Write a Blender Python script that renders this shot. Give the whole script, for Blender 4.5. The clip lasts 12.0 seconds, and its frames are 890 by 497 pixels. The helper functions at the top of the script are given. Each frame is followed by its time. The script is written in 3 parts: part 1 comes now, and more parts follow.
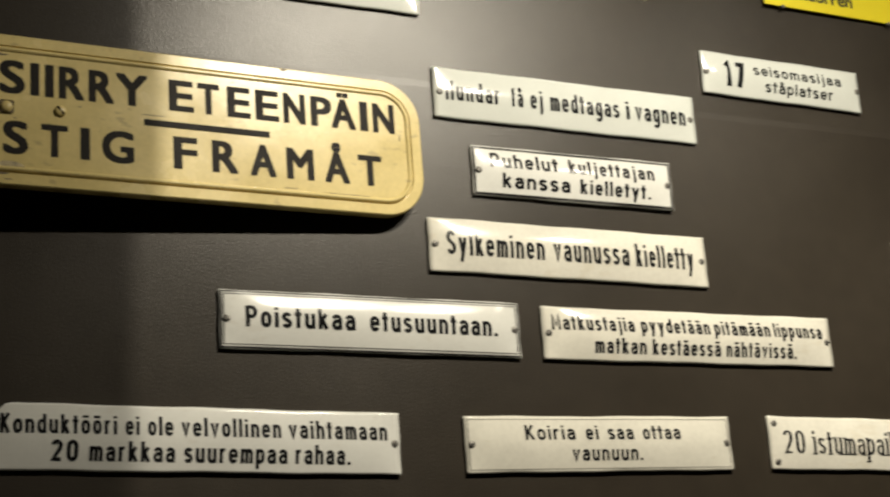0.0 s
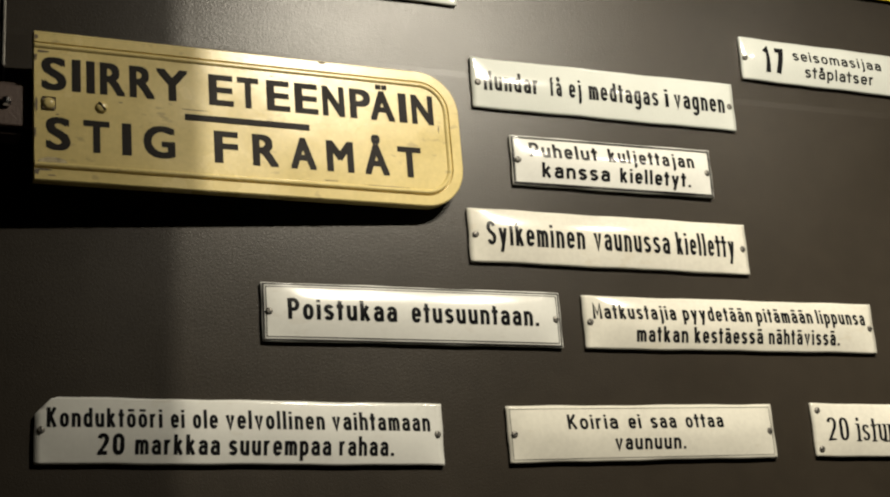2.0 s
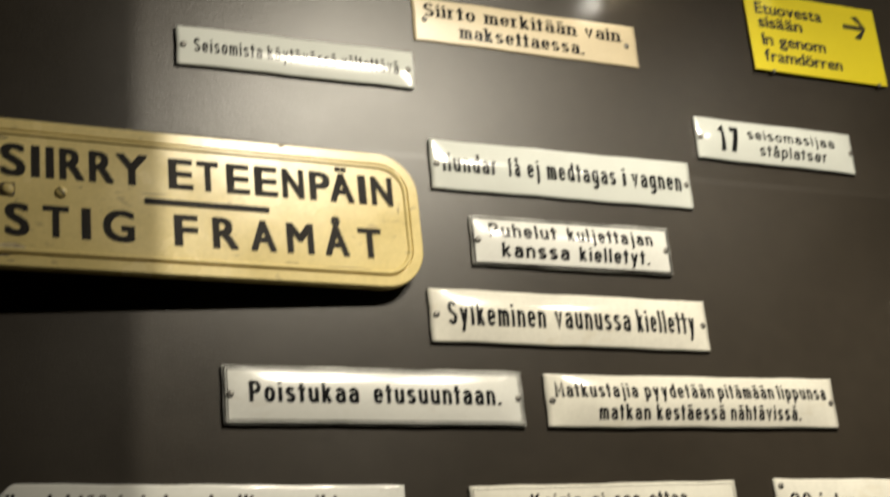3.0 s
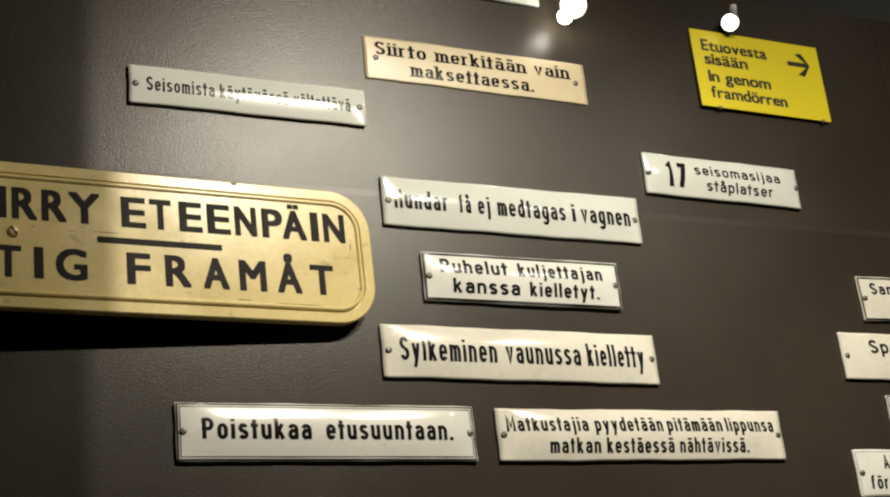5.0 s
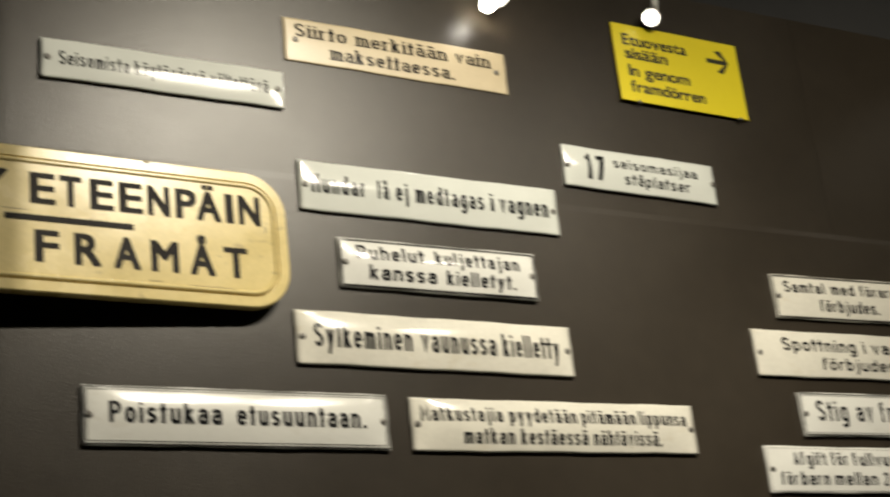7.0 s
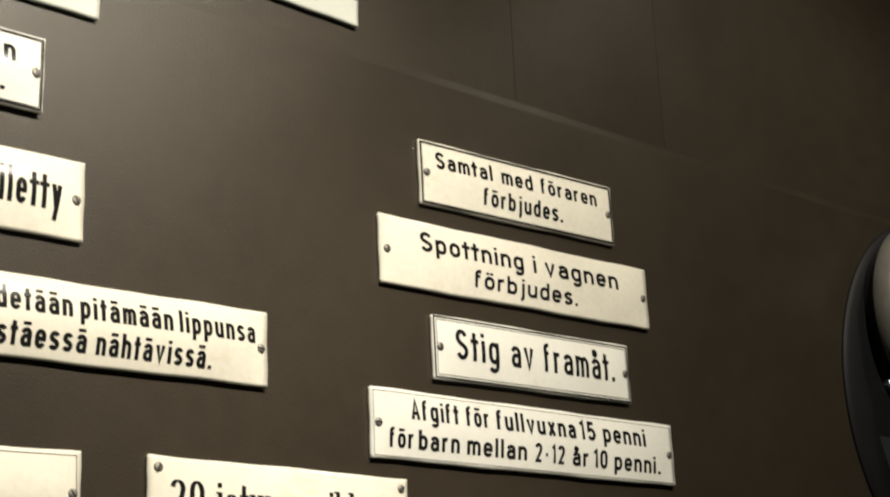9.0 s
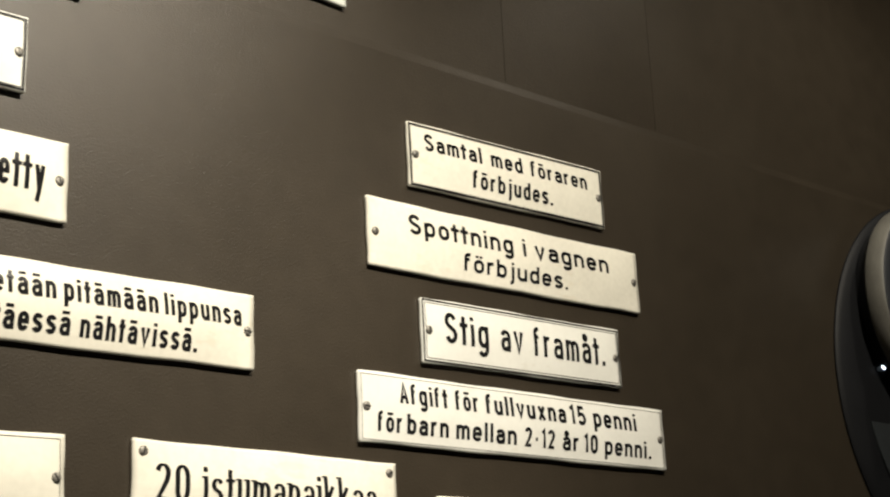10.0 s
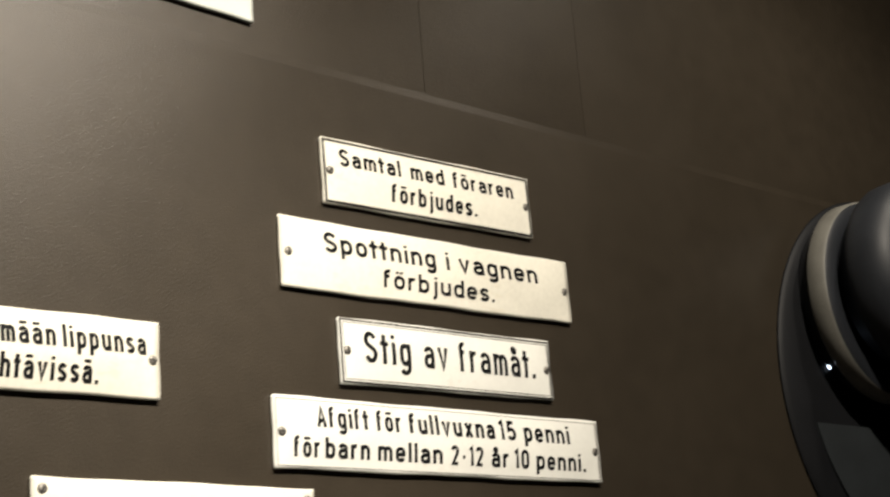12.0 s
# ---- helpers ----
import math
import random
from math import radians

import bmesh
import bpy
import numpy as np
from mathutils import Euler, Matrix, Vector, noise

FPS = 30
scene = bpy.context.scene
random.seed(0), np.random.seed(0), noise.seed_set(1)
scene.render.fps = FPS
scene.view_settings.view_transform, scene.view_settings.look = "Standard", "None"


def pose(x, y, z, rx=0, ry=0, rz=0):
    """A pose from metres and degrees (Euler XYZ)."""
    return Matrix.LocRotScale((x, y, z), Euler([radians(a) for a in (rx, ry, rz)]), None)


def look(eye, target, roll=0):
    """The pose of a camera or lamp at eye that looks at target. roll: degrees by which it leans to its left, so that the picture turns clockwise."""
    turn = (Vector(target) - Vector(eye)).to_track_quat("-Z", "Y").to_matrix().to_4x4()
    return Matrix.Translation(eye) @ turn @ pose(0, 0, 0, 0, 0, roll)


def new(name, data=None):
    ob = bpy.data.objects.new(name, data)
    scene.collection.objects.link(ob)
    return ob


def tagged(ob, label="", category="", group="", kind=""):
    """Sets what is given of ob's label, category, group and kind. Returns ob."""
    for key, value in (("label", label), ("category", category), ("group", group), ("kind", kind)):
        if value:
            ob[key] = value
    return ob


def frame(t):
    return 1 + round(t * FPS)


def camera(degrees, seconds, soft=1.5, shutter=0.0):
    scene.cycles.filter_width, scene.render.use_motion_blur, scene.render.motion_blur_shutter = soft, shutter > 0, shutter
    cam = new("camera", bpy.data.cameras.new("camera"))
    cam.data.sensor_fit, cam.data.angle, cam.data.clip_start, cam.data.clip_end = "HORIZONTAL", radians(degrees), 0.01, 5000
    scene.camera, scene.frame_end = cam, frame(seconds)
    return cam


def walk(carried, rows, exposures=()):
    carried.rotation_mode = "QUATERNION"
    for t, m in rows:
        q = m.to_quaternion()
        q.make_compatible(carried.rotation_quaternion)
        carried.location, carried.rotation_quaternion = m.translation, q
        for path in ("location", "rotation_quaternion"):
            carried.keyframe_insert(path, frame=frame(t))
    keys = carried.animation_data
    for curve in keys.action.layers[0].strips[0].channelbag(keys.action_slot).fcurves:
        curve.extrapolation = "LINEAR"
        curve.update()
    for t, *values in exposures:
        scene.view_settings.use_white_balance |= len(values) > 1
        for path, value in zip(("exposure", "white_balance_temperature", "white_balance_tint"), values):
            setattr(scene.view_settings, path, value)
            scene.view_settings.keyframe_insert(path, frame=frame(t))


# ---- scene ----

# ---------------------------------------------------------------- camera
cam = camera(33.0, 12.0, soft=2.1, shutter=0.75)
PATH = [
    (0, (-0.6200, -1.4660, 1.4615), (-0.0478, -0.1549, 1.9126), -3.60),
    (0.5, (-0.6205, -1.4709, 1.4659), (-0.0809, -0.1443, 1.9118), -3.75),
    (1, (-0.6245, -1.4615, 1.4633), (-0.0839, -0.1337, 1.9045), -3.86),
    (1.5, (-0.6247, -1.4608, 1.4629), (-0.0837, -0.1324, 1.9019), -3.86),
    (2, (-0.6261, -1.4659, 1.4632), (-0.0858, -0.1384, 1.9060), -3.85),
    (2.5, (-0.6293, -1.4654, 1.4632), (-0.0819, -0.1421, 1.9096), -4.09),
    (3, (-0.6229, -1.4687, 1.4531), (-0.0548, -0.1828, 1.9764), -5.24),
    (3.5, (-0.6235, -1.4746, 1.4531), (-0.0409, -0.2022, 1.9931), -5.84),
    (3.7, (-0.6086, -1.4924, 1.4554), (-0.0268, -0.2184, 1.9926), -5.64),
    (5.5, (-0.6311, -1.4846, 1.4541), (-0.0122, -0.2321, 2.0004), -6.44),
    (6, (-0.6308, -1.4826, 1.4525), (-0.0048, -0.2324, 1.9958), -6.45),
    (6.5, (-0.6269, -1.4851, 1.4555), (0.0082, -0.2385, 1.9965), -6.20),
    (6.7, (-0.6281, -1.4740, 1.4462), (0.0218, -0.2379, 1.9938), -6.34),
    (8.3, (-0.3481, -1.0941, 1.5521), (0.5240, 0.0430, 1.9953), -3.73),
    (8.4, (-0.2300, -1.0202, 1.5793), (0.6260, 0.1284, 2.0241), -2.93),
    (8.5, (-0.1899, -1.0023, 1.5874), (0.6716, 0.1417, 2.0335), -2.89),
    (9, (-0.1512, -0.9775, 1.5918), (0.8047, 0.0901, 2.0350), -2.34),
    (9.5, (-0.1474, -0.9699, 1.5900), (0.8102, 0.1029, 2.0166), -2.09),
    (10, (-0.1399, -0.9691, 1.5886), (0.8233, 0.0958, 2.0225), -2.46),
    (10.5, (-0.1316, -0.9711, 1.5874), (0.8475, 0.0805, 2.0180), -2.71),
    (11, (-0.1225, -0.9725, 1.5885), (0.8659, 0.0732, 2.0123), -2.81),
    (11.5, (-0.1054, -0.9798, 1.5984), (0.8503, 0.0998, 2.0120), -3.28),
    (11.8, (-0.0848, -0.9894, 1.6059), (0.8818, 0.0756, 2.0313), -4.08),
    (12, (-0.0756, -0.9937, 1.6093), (0.8960, 0.0647, 2.0400), -4.44),
]
walk(cam, [(t, look(eye, target, roll)) for t, eye, target, roll in PATH],
     exposures=[(0, 0.09, 6400, 10), (3.7, 0.07, 6400, 10), (5.3, -0.08, 6420, 10), (6.7, -0.08, 6420, 10), (8.3, 0.20, 6200, 10), (9.0, 0.48, 6370, 11), (9.5, 0.56, 6370, 11), (10.5, 0.72, 6340, 12), (12, 0.90, 6270, 14)])

# ---------------------------------------------------------------- light
WALL_Y = 0.004          # front of the panelled wall
CEIL_Z = 2.95

world = bpy.data.worlds.new("room_air")
scene.world = world
world.use_nodes = True
world.node_tree.nodes["Background"].inputs[0].default_value = (0.9, 0.85, 0.75, 1)
world.node_tree.nodes["Background"].inputs[1].default_value = 0.0


def spot(name, eye, target, watts, degrees, blend, radius, colour=(1.0, 0.86, 0.66)):
    data = bpy.data.lights.new(name, "SPOT")
    data.energy, data.spot_size, data.spot_blend = watts, radians(degrees), blend
    data.shadow_soft_size, data.color = radius, colour
    ob = new(name, data)
    ob.matrix_world = look(eye, target)
    return ob


LAMP_A = (0.31, -1.00, 2.75)
LAMP_B = (0.80, -1.00, 2.75)
LAMP_C = (0.20, -1.00, 2.75)
LAMP_D = (0.53, -1.00, 2.75)
LAMP_E = (1.42, -0.52, 2.75)
AIM_A = (-0.04, 0.0, 1.70)
AIM_B = (1.28, 0.0, 1.78)
AIM_C = (0.0, 0.0, 1.58)
AIM_D = (0.26, 0.0, 1.62)
AIM_E = (1.40, 0.0, 1.30)
WARM = (1.0, 0.905, 0.72)
spot("spot_beam_a", LAMP_A, AIM_A, 37, 112, 0.9, 0.022, WARM)
spot("spot_beam_b", LAMP_B, AIM_B, 43, 102, 0.98, 0.022, WARM)
spot("spot_beam_c", LAMP_C, AIM_C, 41, 88, 0.9, 0.0028, WARM)
spot("spot_beam_e", LAMP_E, AIM_E, 8, 100, 0.98, 0.022, WARM)
spot("spot_beam_d", LAMP_D, AIM_D, 27, 64, 0.95, 0.022, WARM)


# ---------------------------------------------------------------- materials
def material(name, colour, rough=0.5, metal=0.0, spread=0.15, scale=18.0, bump=0.0, bump_scale=300.0,
             fine=0.0, coat=0.0, emit=0.0, emit_colour=(1.0, 0.93, 0.8), rough_spread=0.0, specular=0.5, specks=0.0, speck_colour=(0.10, 0.06, 0.03), speck_scale=90.0):
    """A painted or bare surface: two scales of tone, fine relief, and gloss that varies a little."""
    m = bpy.data.materials.new(name)
    m.use_nodes = True
    nt = m.node_tree
    b = nt.nodes["Principled BSDF"]
    coord = nt.nodes.new("ShaderNodeTexCoord")
    own = nt.nodes.new("ShaderNodeObjectInfo")
    tex = nt.nodes.new("ShaderNodeVectorMath")
    tex.operation = "MULTIPLY_ADD"
    nt.links.new(own.outputs["Random"], tex.inputs[0])
    tex.inputs[1].default_value = (17.0, 5.0, 11.0)
    nt.links.new(coord.outputs["Object"], tex.inputs[2])
    n1 = nt.nodes.new("ShaderNodeTexNoise")
    n1.inputs["Scale"].default_value = scale
    n1.inputs["Detail"].default_value = 6
    n2 = nt.nodes.new("ShaderNodeTexNoise")
    n2.inputs["Scale"].default_value = scale * 14
    n2.inputs["Detail"].default_value = 3
    nt.links.new(tex.outputs["Vector"], n1.inputs["Vector"])
    nt.links.new(tex.outputs["Vector"], n2.inputs["Vector"])
    mix = nt.nodes.new("ShaderNodeMix")
    mix.inputs[0].default_value = 0.35
    nt.links.new(n1.outputs["Fac"], mix.inputs[2])
    nt.links.new(n2.outputs["Fac"], mix.inputs[3])
    ramp = nt.nodes.new("ShaderNodeValToRGB")
    lo = [c * (1 - spread) for c in colour]
    hi = [min(1, c * (1 + spread * 0.6)) for c in colour]
    ramp.color_ramp.elements[0].position, ramp.color_ramp.elements[1].position = 0.32, 0.68
    ramp.color_ramp.elements[0].color = (*lo, 1)
    ramp.color_ramp.elements[1].color = (*hi, 1)
    nt.links.new(mix.outputs[0], ramp.inputs[0])
    tone = ramp.outputs[0]
    if specks:
        # small rust spots and scuffs that come in clusters
        n4 = nt.nodes.new("ShaderNodeTexNoise")
        n4.inputs["Scale"].default_value, n4.inputs["Detail"].default_value = speck_scale, 2
        n5 = nt.nodes.new("ShaderNodeTexNoise")
        n5.inputs["Scale"].default_value, n5.inputs["Detail"].default_value = speck_scale * 0.12, 2
        stretch = nt.nodes.new("ShaderNodeMapping")
        stretch.inputs["Scale"].default_value = (0.45, 1, 1)
        nt.links.new(tex.outputs["Vector"], stretch.inputs["Vector"])
        nt.links.new(stretch.outputs[0], n4.inputs["Vector"])
        nt.links.new(tex.outputs["Vector"], n5.inputs["Vector"])
        both = nt.nodes.new("ShaderNodeMath")
        both.operation = "MULTIPLY"
        nt.links.new(n4.outputs["Fac"], both.inputs[0])
        nt.links.new(n5.outputs["Fac"], both.inputs[1])
        cut = nt.nodes.new("ShaderNodeMapRange")
        cut.inputs["From Min"].default_value, cut.inputs["From Max"].default_value = 0.36, 0.44
        cut.inputs["To Min"].default_value, cut.inputs["To Max"].default_value = 0.0, specks
        nt.links.new(both.outputs[0], cut.inputs["Value"])
        over = nt.nodes.new("ShaderNodeMix")
        over.data_type = "RGBA"
        nt.links.new(cut.outputs[0], over.inputs["Factor"])
        nt.links.new(tone, over.inputs["A"])
        over.inputs["B"].default_value = (*speck_colour, 1)
        tone = over.outputs["Result"]
    nt.links.new(tone, b.inputs["Base Color"])
    b.inputs["Metallic"].default_value = metal
    b.inputs["Specular IOR Level"].default_value = specular
    b.inputs["Coat Weight"].default_value = coat
    b.inputs["Coat Roughness"].default_value = 0.08
    if rough_spread:
        rr = nt.nodes.new("ShaderNodeMapRange")
        rr.inputs["From Min"].default_value, rr.inputs["From Max"].default_value = 0.3, 0.7
        rr.inputs["To Min"].default_value, rr.inputs["To Max"].default_value = rough - rough_spread, rough + rough_spread
        nt.links.new(n1.outputs["Fac"], rr.inputs["Value"])
        nt.links.new(rr.outputs[0], b.inputs["Roughness"])
    else:
        b.inputs["Roughness"].default_value = rough
    if bump:
        n3 = nt.nodes.new("ShaderNodeTexNoise")
        n3.inputs["Scale"].default_value = bump_scale
        n3.inputs["Detail"].default_value = 4
        nt.links.new(tex.outputs["Vector"], n3.inputs["Vector"])
        bp = nt.nodes.new("ShaderNodeBump")
        bp.inputs["Strength"].default_value = bump
        bp.inputs["Distance"].default_value = 0.001
        nt.links.new(n3.outputs["Fac"], bp.inputs["Height"])
        nt.links.new(bp.outputs[0], b.inputs["Normal"])
    if emit:
        b.inputs["Emission Color"].default_value = (*emit_colour, 1)
        b.inputs["Emission Strength"].default_value = emit
    return m


M_WALL = material("wall_paint", (0.0295, 0.0235, 0.0165), 0.345, spread=0.22, scale=3.2, bump=0.25, bump_scale=560, rough_spread=0.04, specular=0.38)
M_CEIL = material("ceiling_paint", (0.02, 0.02, 0.02), 0.8, spread=0.2)
M_FLOOR = material("floor_vinyl", (0.20, 0.17, 0.14), 0.5, spread=0.2, scale=4)
M_ENAMEL = material("white_enamel", (0.70, 0.70, 0.66), 0.115, spread=0.07, scale=16, coat=0.3, specks=0.10, speck_colour=(0.36, 0.28, 0.16), speck_scale=160, bump=0.05, bump_scale=60)
M_ENAMEL_GREY = material("grey_white_enamel", (0.60, 0.62, 0.58), 0.115, spread=0.05, scale=24, coat=0.3, bump=0.05, bump_scale=60)
M_ENAMEL_WARM = material("ivory_enamel", (0.695, 0.675, 0.595), 0.115, spread=0.12, scale=14, coat=0.3, specks=0.12, speck_colour=(0.45, 0.34, 0.16), speck_scale=140, bump=0.05, bump_scale=60)
M_CREAM = material("cream_enamel", (0.56, 0.47, 0.31), 0.34, spread=0.08, scale=22, bump=0.05)
M_BEIGE = material("beige_paint", (0.66, 0.535, 0.225), 0.24, spread=0.14, scale=14, bump=0.12, bump_scale=90, rough_spread=0.06, specks=0.4, speck_colour=(0.24, 0.18, 0.10), speck_scale=170)
M_YELLOW = material("yellow_plastic", (0.77, 0.64, 0.012), 0.4, spread=0.03, scale=10)
M_INK_WORN = material("worn_black_paint", (0.016, 0.0135, 0.0115), 0.55, spread=0.5, specular=0.1, scale=45, bump=0.15, bump_scale=200, rough_spread=0.08)
M_STAMP = material("tarnished_tin", (0.30, 0.25, 0.14), 0.45, metal=0.4, spread=0.5, scale=150, bump=0.4)
M_BLACK = material("black_enamel", (0.012, 0.012, 0.013), 0.14, spread=0.2, specular=0.3)
M_BLACK_MATT = material("black_paint", (0.016, 0.015, 0.015), 0.4, spread=0.25, scale=40, bump=0.1)
M_SCREW = material("dull_steel", (0.20, 0.19, 0.17), 0.52, metal=0.6, spread=0.3, scale=200, bump=0.2)
M_RUST = material("brown_steel", (0.07, 0.045, 0.035), 0.5, metal=0.3, spread=0.3, scale=30, bump=0.3)
M_CHROME = material("chrome", (0.75, 0.74, 0.72), 0.12, metal=1.0, spread=0.05)
M_CHIP = material("bare_worn_metal", (0.16, 0.12, 0.07), 0.6, spread=0.6, scale=120, bump=0.3)
M_SLATE = material("slate_blue_paint", (0.020, 0.024, 0.027), 0.6, spread=0.3, scale=20, bump=0.08)
M_GREYRIM = material("grey_rim_paint", (0.13, 0.126, 0.11), 0.55, spread=0.25, scale=30)
M_HOUSING = material("black_housing", (0.009, 0.0095, 0.011), 0.55, spread=0.2, scale=20, bump=0.08, specular=0.16)
M_HOOD = material("blue_black_enamel", (0.016, 0.018, 0.022), 0.5, spread=0.25, scale=15, bump=0.1, specular=0.3)
M_LENS = material("dark_glass", (0.008, 0.010, 0.014), 0.05, spread=0.1, coat=0.6)
M_BULB = material("halogen_bulb", (1, 0.97, 0.9), 0.3, spread=0.0, emit=38.0)
# glow that stands for a cold reflection on the headlamp
M_GLINT = material("glint", (0.8, 0.9, 1.0), 0.3, spread=0.0, emit=2.6, emit_colour=(0.75, 0.88, 1.0))
M_WHITE_CAN = material("white_lamp_can", (0.7, 0.69, 0.66), 0.35, spread=0.05)


# ---------------------------------------------------------------- mesh helpers
def part(name, bm, mat, parent, label="", smooth=False):
    """One bmesh as one mesh object under a thing or part."""
    me = bpy.data.meshes.new(name)
    bm.to_mesh(me)
    bm.free()
    if smooth:
        me.shade_smooth()
    me.materials.append(mat)
    ob = new(name, me)
    ob.parent = parent
    if label:
        tagged(ob, label)
    return ob


def box(bm, x0, x1, y0, y1, z0, z1, bevel=0.0):
    r = bmesh.ops.create_cube(bm, size=1)
    for v in r["verts"]:
        v.co = Vector(((x0 + x1) / 2 + v.co.x * (x1 - x0), (y0 + y1) / 2 + v.co.y * (y1 - y0), (z0 + z1) / 2 + v.co.z * (z1 - z0)))
    if bevel:
        edges = list({e for v in r["verts"] for e in v.link_edges})
        bmesh.ops.bevel(bm, geom=edges, offset=bevel, segments=2, affect="EDGES", profile=0.6)
    return bm


def lathe(bm, profile, steps=32, m=Matrix.Identity(4)):
    """Turns (radius, along) about the local -y axis."""
    rings = []
    for r, a in profile:
        if r < 1e-6:
            rings.append([bm.verts.new(m @ Vector((0, -a, 0)))])
        else:
            rings.append([bm.verts.new(m @ Vector((r * math.cos(2 * math.pi * k / steps), -a, r * math.sin(2 * math.pi * k / steps)))) for k in range(steps)])
    for p, q in zip(rings, rings[1:]):
        for k in range(steps):
            j = (k + 1) % steps
            if len(p) == 1 and len(q) > 1:
                bm.faces.new((p[0], q[j], q[k]))
            elif len(q) == 1 and len(p) > 1:
                bm.faces.new((p[k], p[j], q[0]))
            elif len(p) > 1:
                bm.faces.new((p[k], p[j], q[j], q[k]))
    bmesh.ops.recalc_face_normals(bm, faces=bm.faces[:])
    return bm


def text_mesh(body):
    """A word in the built-in font as a flat mesh."""
    cu = bpy.data.curves.new("lettering", "FONT")
    cu.body, cu.resolution_u = body, 4
    ob = bpy.data.objects.new("lettering", cu)
    scene.collection.objects.link(ob)
    dg = bpy.context.evaluated_depsgraph_get()
    me = bpy.data.meshes.new_from_object(ob.evaluated_get(dg))
    bpy.data.objects.remove(ob)
    bpy.data.curves.remove(cu)
    return me


_h = text_mesh("H")
CAP = max(v.co.y for v in _h.vertices)
bpy.data.meshes.remove(_h)


def glyph(ch):
    """Flat points and faces of one letter of the built-in font, from its own left edge, and its width."""
    me = text_mesh(ch)
    lo, hi = min(v.co.x for v in me.vertices), max(v.co.x for v in me.vertices)
    shape = ([(v.co.x - lo, v.co.y) for v in me.vertices], [tuple(p.vertices) for p in me.polygons], hi - lo)
    bpy.data.meshes.remove(me)
    return shape


def lay_on(bm, base, cap, surface, lift):
    """Cuts flat lettering into rows and lays it on the domed face of its plate."""
    z = base - 0.35 * cap
    while z < base + 1.2 * cap:
        bmesh.ops.bisect_plane(bm, geom=bm.verts[:] + bm.edges[:] + bm.faces[:], plane_co=(0, 0, z), plane_no=(0, 0, 1))
        z += 0.003
    for v in bm.verts:
        v.co.y = -(surface(v.co.x, v.co.z) + lift + v.co.y)
    bm.normal_update()
    for f in bm.faces:
        if f.normal.y > 0:
            f.normal_flip()


def lettering(body, x0, x1, base, cap, surface, mat, parent, bold=0.0, name="lettering", lift=0.00035, track=0.15):
    """A word between x0 and x1 of the local plate, its letters set apart and laid on surface(x, z). bold: added stroke, as a share of cap."""
    shapes = [glyph(ch) for ch in body]
    wide = sum(g[2] for g in shapes)
    gap = track * cap if len(body) > 1 else 0.0
    dx, dz = bold * cap / 2, bold * cap * 0.32
    sx = (x1 - x0 - 2 * dx - gap * (len(body) - 1)) / wide
    sz = (cap - 2 * dz) / CAP
    bm = bmesh.new()
    shifts = [(0, 0)] if bold <= 0 else [(-dx, -dz), (-dx, dz), (dx, -dz), (dx, dz), (0, 0)]
    x = x0 + dx
    for pts, faces, w in shapes:
        for n, (ox, oz) in enumerate(shifts):
            vs = [bm.verts.new((x + px * sx + ox, n * 0.00002, base + dz + pz * sz + oz)) for px, pz in pts]
            for f in faces:
                try:
                    bm.faces.new([vs[k] for k in f])
                except ValueError:
                    pass
        x += w * sx + gap
    lay_on(bm, base, cap, surface, lift)
    return part(name, bm, mat, parent)


# ---------------------------------------------------------------- the sign painter's alphabet, drawn as brush strokes
XH, DESC, HS = 0.72, -0.27, 0.07          # small-letter height, descender, half a stroke; capitals are one unit high
HI, LO = XH - HS, HS
BOWL = 0.34                               # width of a small bowl between the middles of its strokes


def bend(cx, cz, rx, rz, a0, a1, n=9):
    return [(cx + rx * math.cos(radians(a0 + (a1 - a0) * k / n)), cz + rz * math.sin(radians(a0 + (a1 - a0) * k / n))) for k in range(n + 1)]


def stem(x, z0, z1):
    return [(x, z0), (x, z1)]


def dot(x, z=0.90):
    return [(x, z - 0.065), (x, z + 0.065)]


def ring(x0, x1, z0, z1, rz=0.21):
    mid, rx = (x0 + x1) / 2, (x1 - x0) / 2
    p = bend(mid, z1 - rz, rx, rz, 0, 180) + bend(mid, z0 + rz, rx, rz, 180, 360)
    return p + [p[0]]


def arch(x0, x1, top=HI):
    return bend((x0 + x1) / 2, top - 0.19, (x1 - x0) / 2, 0.19, 180, 0) + [(x1, 0.0)]


def small_a():
    return [bend(BOWL / 2, HI - 0.17, BOWL / 2, 0.17, 165, 0) + [(BOWL, 0.0)],
            [(BOWL, 0.40), (0.16, 0.40)] + bend(0.155, 0.235, 0.155, 0.165, 90, 270) + [(0.22, 0.078), (BOWL, 0.16)]]


def curl(w, top, low):
    """An s of width w between the middles of its top and foot strokes."""
    mid, r = w / 2, (top - low) / 4
    return [bend(mid, top - r, mid, r, 20, 190, 10) + [(0.18 * w, top - 1.66 * r), (mid, (top + low) / 2), (0.82 * w, low + 1.66 * r)] + bend(mid, low + r, mid, r, 10, -160, 10)]


